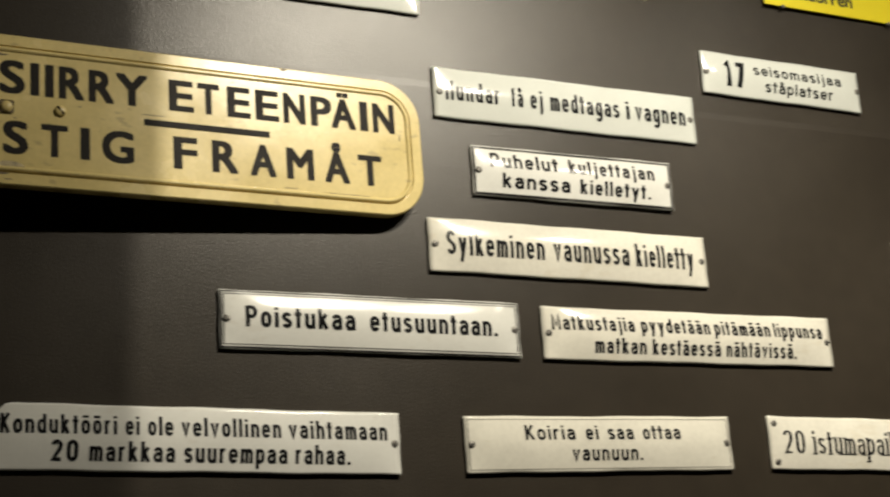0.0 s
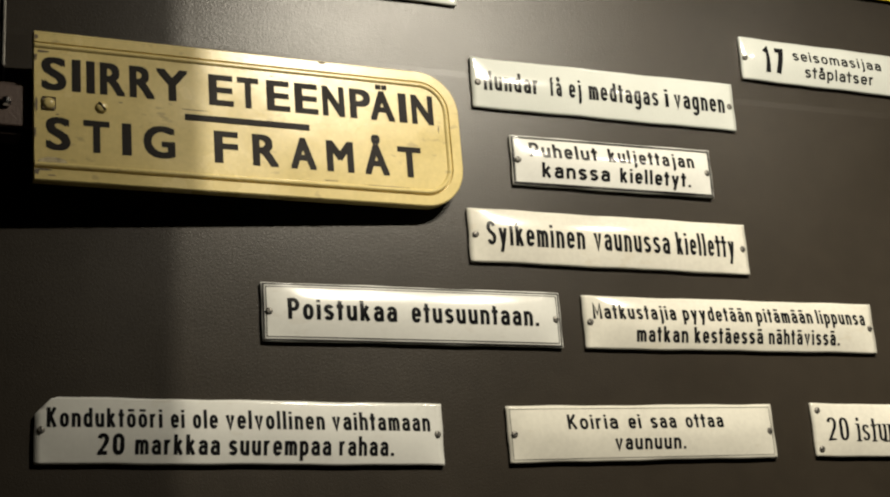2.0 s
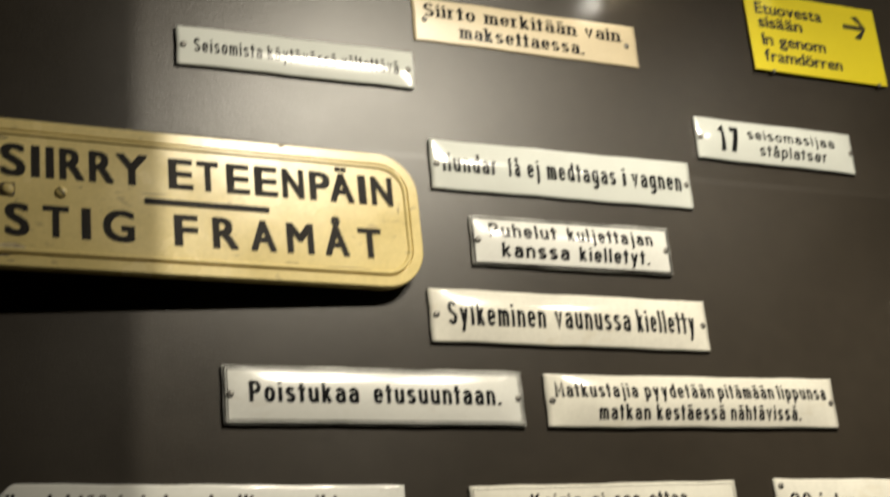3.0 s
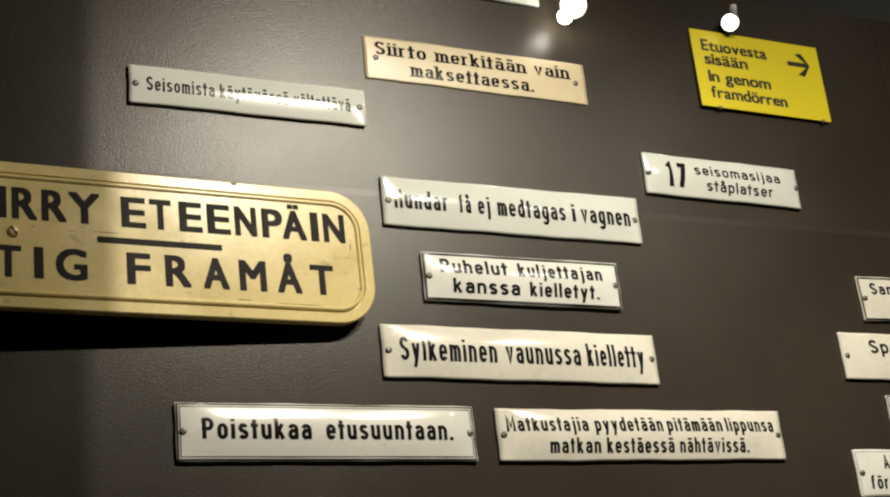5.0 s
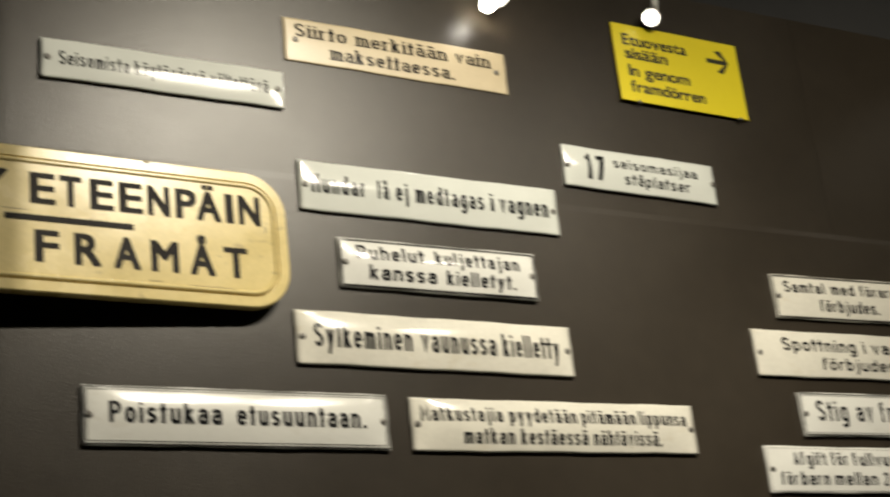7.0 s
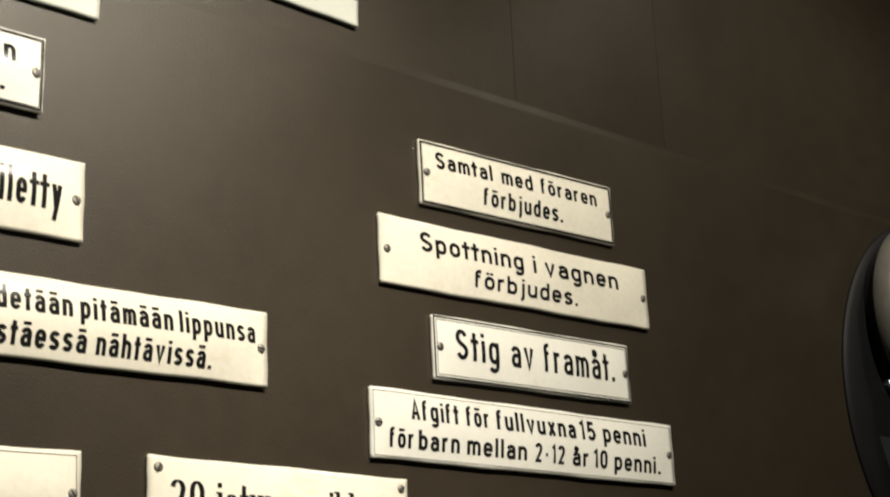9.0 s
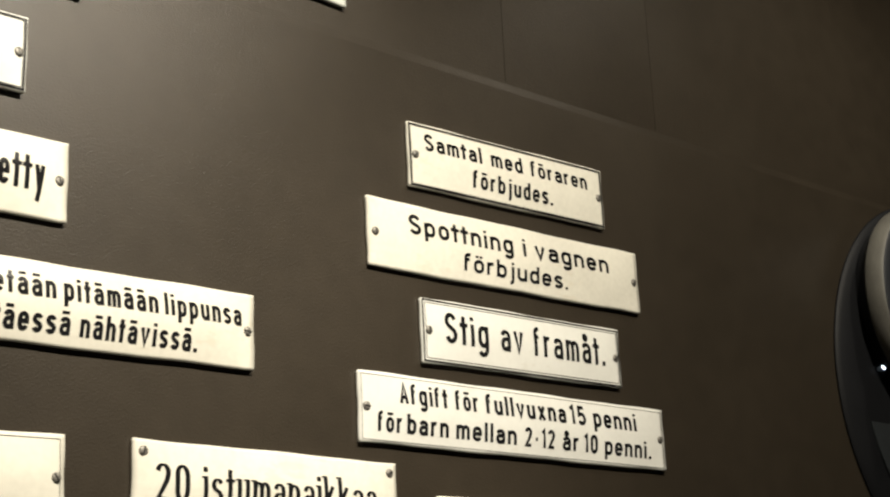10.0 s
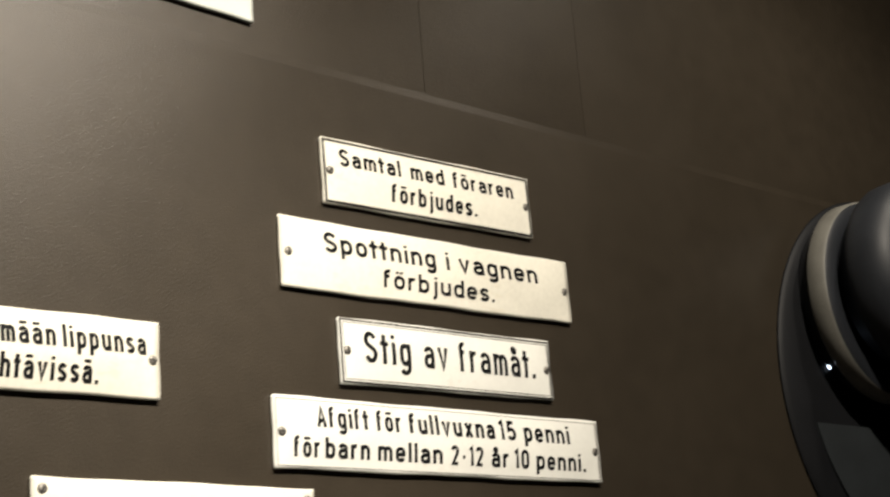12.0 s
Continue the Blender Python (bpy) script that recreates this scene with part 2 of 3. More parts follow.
BODY = ring(0, BOWL, LO, HI)
STROKES = {" ": ([], 0.2)}
STROKES["a"] = (small_a(), BOWL)
STROKES["ä"] = (small_a() + [dot(0.08), dot(0.26)], BOWL)
STROKES["å"] = (small_a() + [ring(0.10, 0.24, 0.82, 0.98, 0.08)], BOWL)
STROKES["b"] = ([stem(0, 0, 1), BODY], BOWL)
STROKES["d"] = ([stem(BOWL, 0, 1), BODY], BOWL)
STROKES["e"] = ([[(0, 0.36), (BOWL, 0.36)] + bend(BOWL / 2, HI - 0.19, BOWL / 2, 0.19, 0, 180) + bend(BOWL / 2, LO + 0.19, BOWL / 2, 0.19, 180, 335)], BOWL)
STROKES["f"] = ([[(0, 0), (0, 0.76)] + bend(0.17, 0.78, 0.17, 0.15, 170, 75), [(0, HI), (0.17, HI)]], 0.17)
STROKES["g"] = ([BODY, [(BOWL, XH), (BOWL, -0.06)] + bend(BOWL / 2, -0.06, BOWL / 2, 0.16, 0, -155)], BOWL)
STROKES["h"] = ([stem(0, 0, 1), arch(0, BOWL)], BOWL)
STROKES["i"] = ([stem(0, 0, XH), dot(0)], 0.0)
STROKES["j"] = ([[(0.10, XH), (0.10, -0.10)] + bend(-0.04, -0.10, 0.14, 0.12, 0, -80), dot(0.10)], 0.11)
STROKES["k"] = ([stem(0, 0, 1), [(0.0, 0.27), (0.31, XH)], [(0.11, 0.42), (0.34, 0.0)]], 0.34)
STROKES["l"] = ([stem(0, 0, 1)], 0.0)
STROKES["m"] = ([stem(0, 0, XH), arch(0, 0.28), arch(0.28, 0.56)], 0.56)
STROKES["n"] = ([stem(0, 0, XH), arch(0, BOWL)], BOWL)
STROKES["o"] = ([BODY], BOWL)
STROKES["ö"] = ([BODY, dot(0.08), dot(0.26)], BOWL)
STROKES["p"] = ([stem(0, DESC, XH), BODY], BOWL)
STROKES["r"] = ([stem(0, 0, XH), bend(0.18, HI - 0.19, 0.18, 0.19, 180, 70)], 0.20)
STROKES["s"] = (curl(0.31, HI, LO), 0.31)
STROKES["t"] = ([[(0.06, 0), (0.06, 0.84), (0.09, 0.94)], [(-0.12, HI), (0.25, HI)]], 0.14)
STROKES["u"] = ([stem(BOWL, 0, XH), [(0, XH)] + bend(BOWL / 2, LO + 0.19, BOWL / 2, 0.19, 180, 360)], BOWL)
STROKES["v"] = ([[(0, XH), (0.18, 0.02), (0.36, XH)]], 0.36)
STROKES["x"] = ([[(0, XH), (0.34, 0)], [(0, 0), (0.34, XH)]], 0.34)
STROKES["y"] = ([[(0, XH), (0.18, 0.05)], [(0.36, XH), (0.16, -0.05), (0.10, DESC)]], 0.36)
STROKES["S"] = (curl(0.38, 1 - HS, HS), 0.38)
STROKES["H"] = ([stem(0, 0, 1), stem(0.40, 0, 1), [(0, 0.52), (0.40, 0.52)]], 0.40)
STROKES["P"] = ([stem(0, 0, 1), [(0, 1 - HS), (0.2, 1 - HS)] + bend(0.2, 0.70, 0.19, 0.23, 90, -90) + [(0, 0.47)]], 0.39)
STROKES["K"] = ([stem(0, 0, 1), [(0, 0.36), (0.38, 1)], [(0.12, 0.54), (0.40, 0)]], 0.40)
STROKES["M"] = ([[(0, 0), (0, 1), (0.26, 0.30), (0.52, 1), (0.52, 0)]], 0.52)
STROKES["A"] = ([[(0, 0), (0.20, 0.97), (0.40, 0)], [(0.07, 0.30), (0.33, 0.30)]], 0.40)
STROKES["0"] = ([ring(0, 0.36, HS, 1 - HS, 0.24)], 0.36)
STROKES["1"] = ([[(0, 0.80), (0.16, 0.96), (0.16, 0.0)]], 0.16)
STROKES["2"] = ([bend(0.18, 0.74, 0.18, 0.19, 170, -10) + [(0.31, 0.55), (0.02, HS), (0.38, HS)]], 0.38)
STROKES["5"] = ([[(0.34, 1 - HS), (0.05, 1 - HS), (0.02, 0.52)] + bend(0.17, 0.33, 0.19, 0.26, 120, -150)], 0.36)
STROKES["7"] = ([[(0, 1 - HS), (0.36, 1 - HS), (0.13, 0)]], 0.36)
STROKES["."] = ([[(0, 0), (0, 0.15)]], 0.0)
STROKES["-"] = ([[(0, 0.42), (0.16, 0.42)]], 0.16)


def brush(bm, path, thick, thin, y):
    """A stroke along a flat path: thick where it runs upright, thin where it runs level."""
    closed = path[0] == path[-1]
    pts = [Vector(p) for p in (path[:-1] if closed else path)]
    n = len(pts)
    sides = []
    for k in range(n):
        a = (pts[k] - pts[k - 1]) if k or closed else (pts[1] - pts[0])
        b = (pts[(k + 1) % n] - pts[k]) if k < n - 1 or closed else a
        if a.length < 1e-9:
            a = b
        if b.length < 1e-9:
            b = a
        a, b = a.normalized(), b.normalized()
        way = (a + b).normalized() if (a + b).length > 1e-3 else a
        half = (thin + (thick - thin) * abs(way.y)) / 2 / max(0.62, way.dot(b))
        off = Vector((-way.y, way.x)) * half
        sides.append([bm.verts.new((q.x, y, q.y)) for q in (pts[k] + off, pts[k] - off)])
    for k in range(n if closed else n - 1):
        p, q = sides[k], sides[(k + 1) % n]
        bm.faces.new((p[0], q[0], q[1], p[1]))


def painted_word(body, x0, x1, base, cap, surface, mat, parent, stroke=0.19, track=0.17, serif=False):
    """A brush-lettered word between x0 and x1 of the local plate. stroke and track: shares of the capital height."""
    wide = sum(STROKES[ch][1] for ch in body)
    # a word in little room is set narrower in its bowls, its gaps and, less so, its strokes
    squeeze = (x1 - x0) / (cap * (wide + len(body) * stroke + (len(body) - 1) * track))
    thick = stroke * cap * min(1.05, squeeze ** 0.75)
    thin = thick * (0.38 if serif else 0.92)
    gap = track * cap * squeeze if len(body) > 1 else 0.0
    room = x1 - x0 - len(body) * thick - gap * (len(body) - 1)
    sx = room / wide if wide else 1.0
    bm = bmesh.new()
    x, count = x0 + thick / 2, 0
    for ch in body:
        paths, w = STROKES[ch]
        for path in paths:
            count += 1
            y = 0.00002 * (count % 3)
            level = ch in "tf" and path[0][1] == path[-1][1]
            kx = max(sx, 0.75 * cap) if level else sx          # cross bars keep their length in narrow words
            real = [(x + 0.06 * sx + (px - 0.06) * kx, base + pz * cap) for px, pz in path]
            upright = len(path) > 1 and serif and path[0] != path[-1]
            brush(bm, real, thick, thick * 0.62 if level and serif else thin, y)
            for end, beside in ((path[0], path[1]), (path[-1], path[-2])) if upright else ():
                if abs(end[0] - beside[0]) < 1e-6 and abs(end[1] - beside[1]) > 0.2:
                    cx, top = x + end[0] * sx, end[1] > beside[1]
                    ez = base + end[1] * cap + (-thin / 2 if top else thin / 2)
                    brush(bm, [(cx - thick * 0.95, ez), (cx + thick * (0.3 if top else 0.95), ez)], thin, thin, 0.00007)
        x += w * sx + thick + gap
    lay_on(bm, base, cap, surface, 0.0003)
    return part("lettering", bm, mat, parent)


def screw_mesh(radius=0.0038, high=0.0016):
    bm = bmesh.new()
    lathe(bm, [(radius * 1.0, -0.001), (radius, high * 0.35), (radius * 0.8, high * 0.75), (radius * 0.45, high * 0.97), (0, high)], 14)
    return bm


def screw(parent, x, z, surface, turn, radius=0.0038):
    ob = part("screw", screw_mesh(radius), M_SCREW, parent, smooth=True)
    ob.location = (x, -surface(x, z), z)
    bm = box(bmesh.new(), -radius * 0.82, radius * 0.82, -0.0004, 0.0006, -radius * 0.13, radius * 0.13)
    sl = part("slot", bm, M_BLACK_MATT, ob)
    sl.location = (0, -0.0015, 0)
    sl.rotation_euler = (0, turn, 0)
    return ob


def pillow(w, h, edge, dome, px=10, pz=1.6):
    """Height of a domed enamel plate above its back."""
    def f(x, z):
        u, v = min(1, abs(2 * x / w)), min(1, abs(2 * z / h))
        return edge + dome * (1 - u ** px) * (1 - v ** pz)
    return f


def plate_mesh(w, h, surface, nx=40, nz=14, chip=0.0):
    """A sheet-metal plate with a domed face, rolled edges and a closed back."""
    bm = bmesh.new()
    sx = [-math.cos(math.pi * i / nx) * 0.35 + (2 * i / nx - 1) * 0.65 for i in range(nx + 1)]
    sz = [-math.cos(math.pi * j / nz) * 0.5 + (2 * j / nz - 1) * 0.5 for j in range(nz + 1)]
    rng = random.Random(int(w * 10000) + int(h * 100000))
    ph = [rng.uniform(0, 6.28) for _ in range(4)]

    def outline(x, z):
        # slightly uneven hand-cut outline
        return (x + 0.0003 * math.sin(z * 160 + ph[0]) , z + 0.00035 * math.sin(x * 38 + ph[1]) + 0.0002 * math.sin(x * 95 + ph[2]))
    grid = []
    for u in sx:
        col = []
        for v in sz:
            x, z = u * w / 2, v * h / 2
            if chip and u < 0 and v > 0:
                over = (-x - (w / 2 - chip)) + (z - (h / 2 - chip * 0.8))
                if over > 0:
                    x, z = x + over / 2, z - over / 2
            y = surface(x, z)
            ox, oz = outline(x, z)
            col.append(bm.verts.new((ox, -y, oz)))
        grid.append(col)
    for i in range(nx):
        for j in range(nz):
            bm.faces.new((grid[i][j], grid[i + 1][j], grid[i + 1][j + 1], grid[i][j + 1]))
    rim = [e for e in bm.edges if e.is_boundary]
    ret = bmesh.ops.extrude_edge_only(bm, edges=rim)
    new_v = [g for g in ret["geom"] if isinstance(g, bmesh.types.BMVert)]
    for v in new_v:
        v.co.x *= 1 - 0.0006 / (w / 2)
        v.co.z *= 1 - 0.0006 / (h / 2)
        v.co.y = 0.0
    back = [g for g in ret["geom"] if isinstance(g, bmesh.types.BMEdge)]
    bmesh.ops.contextual_create(bm, geom=back)
    bmesh.ops.recalc_face_normals(bm, faces=bm.faces[:])
    return bm


def border_mesh(w, h, inset, width, surface, lift=0.00025):
    """A thin painted frame line that runs round the plate."""
    bm = bmesh.new()
    a, b = w / 2 - inset, h / 2 - inset
    pts = []
    n = 30
    for k in range(n):
        pts.append((-a + 2 * a * k / n, -b))
    for k in range(8):
        pts.append((a, -b + 2 * b * k / 8))
    for k in range(n):
        pts.append((a - 2 * a * k / n, b))
    for k in range(8):
        pts.append((-a, b - 2 * b * k / 8))
    ring = []
    for x, z in pts:
        ix, iz = x * (1 - width / a), z * (1 - width / b)
        ring.append((bm.verts.new((x, -surface(x, z) - lift, z)), bm.verts.new((ix, -surface(ix, iz) - lift, iz))))
    for k in range(len(ring)):
        p, q = ring[k], ring[(k + 1) % len(ring)]
        bm.faces.new((p[0], q[0], q[1], p[1]))
    bmesh.ops.recalc_face_normals(bm, faces=bm.faces[:])
    return bm


def enamel_sign(cx, cz, w, h, tilt, lines, label, face=None, screws="sides", border=None, dome=0.0040, edge=0.0050,
                stroke=0.205, track=0.165, serif=False, chip=0.0, screw_in=0.0075, screw_z=0.0, dark_edge=False, ink=None, yaw=0.0):
    """lines: (baseline, capital height, [(word, from, to), ...]) in metres from the middle of the plate."""
    face = face or M_ENAMEL
    ink = ink or M_BLACK
    root = tagged(new("enamel_sign"), label, "sign", "enamel signs on the wall")
    root.matrix_world = pose(cx, WALL_Y - abs(math.sin(radians(yaw))) * w / 2, cz, 0, 0, yaw) @ pose(0, 0, 0, 0, -tilt, 0)
    surface = pillow(w, h, edge, dome * 1.18)
    part("plate", plate_mesh(w, h, surface, chip=chip), face, root, smooth=True)
    for base, cap, words, *weight in lines:
        for body, a, b in words:
            painted_word(body, a, b, base, cap, surface, ink, root, weight[0] if weight else stroke, track, serif)
    rng = random.Random(int(cx * 1000 + cz * 77))
    if screws == "sides":
        spots = [(-w / 2 + screw_in, screw_z), (w / 2 - screw_in, screw_z)]
    elif screws == "corners":
        spots = [(sx * (w / 2 - 0.008), sz * (h / 2 - 0.009)) for sx in (-1, 1) for sz in (-1, 1)]
    else:
        spots = []
    for x, z in spots:
        screw(root, x, z, surface, rng.uniform(0, 3.1))
    if border:
        inset, width = border
        part("border_line", border_mesh(w, h, inset, width, surface), ink, root, "thin black painted frame line")
    if dark_edge:
        # dark edge drawn wider, so it also paints the shadow under the plate
        part("edge_line", border_mesh(w, h, 0.0010, 0.0016, surface), ink, root, "black worn edge of the enamel, widened for the shadow below")
    return root


# ---------------------------------------------------------------- the room
def slab(name, x0, x1, y0, y1, z0, z1, mat, label, bevel=0.0):
    bm = box(bmesh.new(), x0, x1, y0, y1, z0, z1, bevel)
    ob = part(name, bm, mat, None)
    return tagged(ob, label, name.split("_")[0], kind="structure")


X0, X1, Y0 = -2.6, 4.2, -4.0
SEAM = 2.162
slab("floor", X0 - 0.1, X1 + 0.1, Y0 - 0.1, 0.2, -0.1, 0.0, M_FLOOR, "dark vinyl museum floor")
slab("ceiling", X0 - 0.1, X1 + 0.1, Y0 - 0.1, 0.2, CEIL_Z, CEIL_Z + 0.1, M_CEIL, "black painted exhibition ceiling")
slab("wall_south", X0, X1, Y0 - 0.1, Y0, 0, CEIL_Z, M_WALL, "dark painted wall behind the visitor")
slab("wall_west", X0 - 0.1, X0, Y0, 0.2, 0, CEIL_Z, M_WALL, "dark painted side wall")
slab("wall_east", X1, X1 + 0.1, Y0, 0.2, 0, CEIL_Z, M_WALL, "dark painted side wall")
slab("wall_north", X0, X1, WALL_Y + 0.02, WALL_Y + 0.14, 0, CEIL_Z, M_CEIL, "dark backing of the exhibition wall")
wall = bpy.data.objects["wall_north"]


def wall_panel(x0, x1, z0, z1, proud=0.0):
    bm = box(bmesh.new(), x0 + 0.0003, x1 - 0.0003, WALL_Y - proud, WALL_Y + 0.0195, z0, z1, 0.0)
    return part("panel", bm, M_WALL, wall)


WALL_TOP = 2.517         # the panels end here, with the dark backing above
wall_panel(X0, X1, 0.02, SEAM, 0.0007)
for a, b in ((X0, 0.83), (0.83, 1.055), (1.055, 2.27), (2.27, X1)):
    wall_panel(a, b, SEAM - 0.01, WALL_TOP)

def chamfer(x0, x1):
    """Sloping top of the lower panel, which stands a little proud of the upper one."""
    bm = bmesh.new()
    ring = [(WALL_Y - 0.0007, SEAM), (WALL_Y + 0.0002, SEAM + 0.0105), (WALL_Y + 0.0002, SEAM)]
    ends = [[bm.verts.new((x, y, z)) for y, z in ring] for x in (x0, x1)]
    for k in range(3):
        bm.faces.new((ends[0][k], ends[0][(k + 1) % 3], ends[1][(k + 1) % 3], ends[1][k]))
    bm.faces.new(ends[0])
    bm.faces.new(ends[1][::-1])
    bmesh.ops.recalc_face_normals(bm, faces=bm.faces[:])
    return bm


part("panel_edge", chamfer(X0 + 0.01, X1 - 0.01), M_WALL, wall, "sloping top edge of the lower panel")

# ---------------------------------------------------------------- enamel signs
enamel_sign(0.1923, 2.1556, 0.3506, 0.0623, -0.19, [(-0.0096, 0.0243, [("Hundar", -0.1610, -0.0921), ("få", -0.0768, -0.0621), ("ej", -0.0526, -0.0362), ("medtagas", -0.0266, 0.0671), ("i", 0.0764, 0.0811), ("vagnen", 0.0889, 0.1604)])],
            "white enamel sign with black Swedish lettering about dogs", M_ENAMEL_GREY, dome=0.0032)
enamel_sign(0.1911, 2.0634, 0.263, 0.0605, 0.05, [(0.0042, 0.0176, [("Puhelut", -0.1097, -0.0231), ("kuljettajan", -0.0084, 0.1066)]), (-0.0197, 0.0174, [("kanssa", -0.0955, -0.0086), ("kielletyt.", 0.0047, 0.0996)])],
            "white enamel sign with black frame line and two lines of Finnish", M_ENAMEL, border=(0.003, 0.0007), dark_edge=True, yaw=-0.3)
enamel_sign(0.18, 1.9701, 0.36, 0.0628, 0.0, [(-0.0119, 0.0281, [("Sylkeminen", -0.1596, -0.0388), ("vaunussa", -0.0273, 0.0718), ("kielletty", 0.0808, 0.1602)])],
            "ivory enamel sign that forbids spitting in the carriage", M_ENAMEL_WARM, dome=0.0043, stroke=0.19)
enamel_sign(-0.0676, 1.8738, 0.343, 0.0634, 0.25, [(-0.0087, 0.0226, [("Poistukaa", -0.1447, -0.0249), ("etusuuntaan.", -0.0082, 0.1421)])],
            "white enamel sign with black frame line and dark edge", M_ENAMEL, border=(0.0042, 0.0009), dark_edge=True, dome=0.0050)
enamel_sign(0.3294, 1.8753, 0.3939, 0.0617, 0.55, [(0.0033, 0.0179, [("Matkustajia", -0.1858, -0.0800), ("pyydetään", -0.0710, 0.0221), ("pitämään", 0.0282, 0.1067), ("lippunsa", 0.1123, 0.1836)]), (-0.0222, 0.0180, [("matkan", -0.1334, -0.0664), ("kestäessä", -0.0582, 0.0344), ("nähtävissä.", 0.0422, 0.1421)])],
            "ivory enamel sign with two lines asking for tickets", M_ENAMEL_WARM, dome=0.0048)
enamel_sign(0.1969, 1.7478, 0.3361, 0.0626, 1.05, [(0.0043, 0.0166, [("Koiria", -0.0975, -0.0362), ("ei", -0.0228, -0.0071), ("saa", 0.0051, 0.0377), ("ottaa", 0.0501, 0.0990)]), (-0.0189, 0.0167, [("vaunuun.", -0.0420, 0.0474)])],
            "ivory enamel sign with thin frame line about dogs", M_ENAMEL_WARM, border=(0.0035, 0.0005), screw_in=0.007, stroke=0.185)
enamel_sign(-0.2565, 1.7458, 0.42, 0.0658, -0.35, [(0.0029, 0.0193, [("Konduktööri", -0.1981, -0.0874), ("ei", -0.0790, -0.0655), ("ole", -0.0571, -0.0320), ("velvollinen", -0.0240, 0.0791), ("vaihtamaan", 0.0870, 0.1952)]), (-0.0231, 0.0196, [("20", -0.1503, -0.1243), ("markkaa", -0.1139, -0.0301), ("suurempaa", -0.0210, 0.0854), ("rahaa.", 0.0939, 0.1534)])],
            "white enamel sign with a chipped corner and two lines", M_ENAMEL, chip=0.010, screw_in=0.0065)
enamel_sign(0.5442, 1.7517, 0.2497, 0.0635, -0.35, [(-0.0138, 0.0292, [("20", -0.1078, -0.0787), ("istumapaikkaa", -0.0667, 0.1003)])],
            "ivory enamel sign screwed at four corners, yellowed at one end", M_ENAMEL_WARM, screws="corners", stroke=0.16, track=0.13, serif=True)
enamel_sign(-0.1359, 2.2762, 0.284, 0.0475, -0.23, [(-0.0078, 0.0174, [("Seisomista", -0.1226, -0.0441), ("käytävässä", -0.0375, 0.0450), ("vältettävä", 0.0513, 0.1222)])],
            "glossy grey-white enamel sign about standing in the aisle", M_ENAMEL_GREY, dome=0.0016, stroke=0.17)
enamel_sign(0.1664, 2.3476, 0.3087, 0.0589, -0.67, [(0.0046, 0.0185, [("Siirto", -0.1395, -0.0713), ("merkitään", -0.0583, 0.0677), ("vain", 0.0799, 0.1310)]), (-0.0205, 0.0185, [("maksettaessa.", -0.0936, 0.0768)])],
            "cream enamel sign with bold black lettering about transfers", M_CREAM, screw_in=0.0153, stroke=0.22, track=0.15, serif=True, dome=0.0008, edge=0.0016)
enamel_sign(0.5082, 2.2231, 0.241, 0.0575, -0.83, [(-0.0171, 0.0336, [("17", -0.0912, -0.0593)], 0.25), (0.0028, 0.0151, [("seisomasijaa", -0.0459, 0.0896)]), (-0.0183, 0.0151, [("ståplatser", -0.0297, 0.0751)])],
            "white enamel sign with a large number and two words", M_ENAMEL_GREY, screw_in=0.005, stroke=0.17)
enamel_sign(0.8252, 2.0695, 0.2584, 0.0625, 1.06, [(0.0056, 0.0163, [("Samtal", -0.1109, -0.0395), ("med", -0.0276, 0.0143), ("föraren", 0.0259, 0.1052)]), (-0.0197, 0.0170, [("förbjudes.", -0.0525, 0.0541)])],
            "ivory enamel sign with thin frame line about talking", M_ENAMEL_WARM, border=(0.003, 0.0005), dark_edge=True, stroke=0.20, dome=0.0024)
enamel_sign(0.8226, 1.9875, 0.3524, 0.0636, 0.77, [(0.0037, 0.0181, [("Spottning", -0.1309, -0.0021), ("i", 0.0111, 0.0157), ("vagnen", 0.0266, 0.1306)]), (-0.0211, 0.0164, [("förbjudes.", -0.0659, 0.0701)])],
            "ivory enamel sign in Swedish that forbids spitting", M_ENAMEL_WARM, stroke=0.20, dome=0.0024)
enamel_sign(0.8331, 1.9052, 0.2578, 0.0588, 0.69, [(-0.0097, 0.0282, [("Stig", -0.1036, -0.0510), ("av", -0.0357, -0.0064), ("framåt.", 0.0076, 0.1051)])],
            "white enamel sign with frame line and black worn edge", M_ENAMEL, border=(0.004, 0.0006), dark_edge=True, stroke=0.165, dome=0.0024)
enamel_sign(0.8255, 1.8296, 0.3877, 0.0611, 0.18, [(0.0054, 0.0179, [("Afgift", -0.1513, -0.0964), ("för", -0.0871, -0.0594), ("fullvuxna", -0.0504, 0.0522), ("15", 0.0570, 0.0794), ("penni", 0.0898, 0.1512)]), (-0.0202, 0.0170, [("för", -0.1753, -0.1489), ("barn", -0.1438, -0.0965), ("mellan", -0.0878, -0.0141), ("2-12", -0.0037, 0.0357), ("år", 0.0455, 0.0677), ("10", 0.0738, 0.0936), ("penni.", 0.1033, 0.1708)])],
            "white enamel sign with two lines of tram fares", M_ENAMEL, border=(0.0025, 0.0004), stroke=0.20, dome=0.0024)
enamel_sign(0.876, 1.728, 0.32, 0.064, 0.6, [], "ivory enamel sign below the fare sign", M_ENAMEL_WARM)
enamel_sign(0.117, 2.487, 0.30, 0.062, -0.6, [], "white enamel sign high on the wall", M_ENAMEL_GREY)


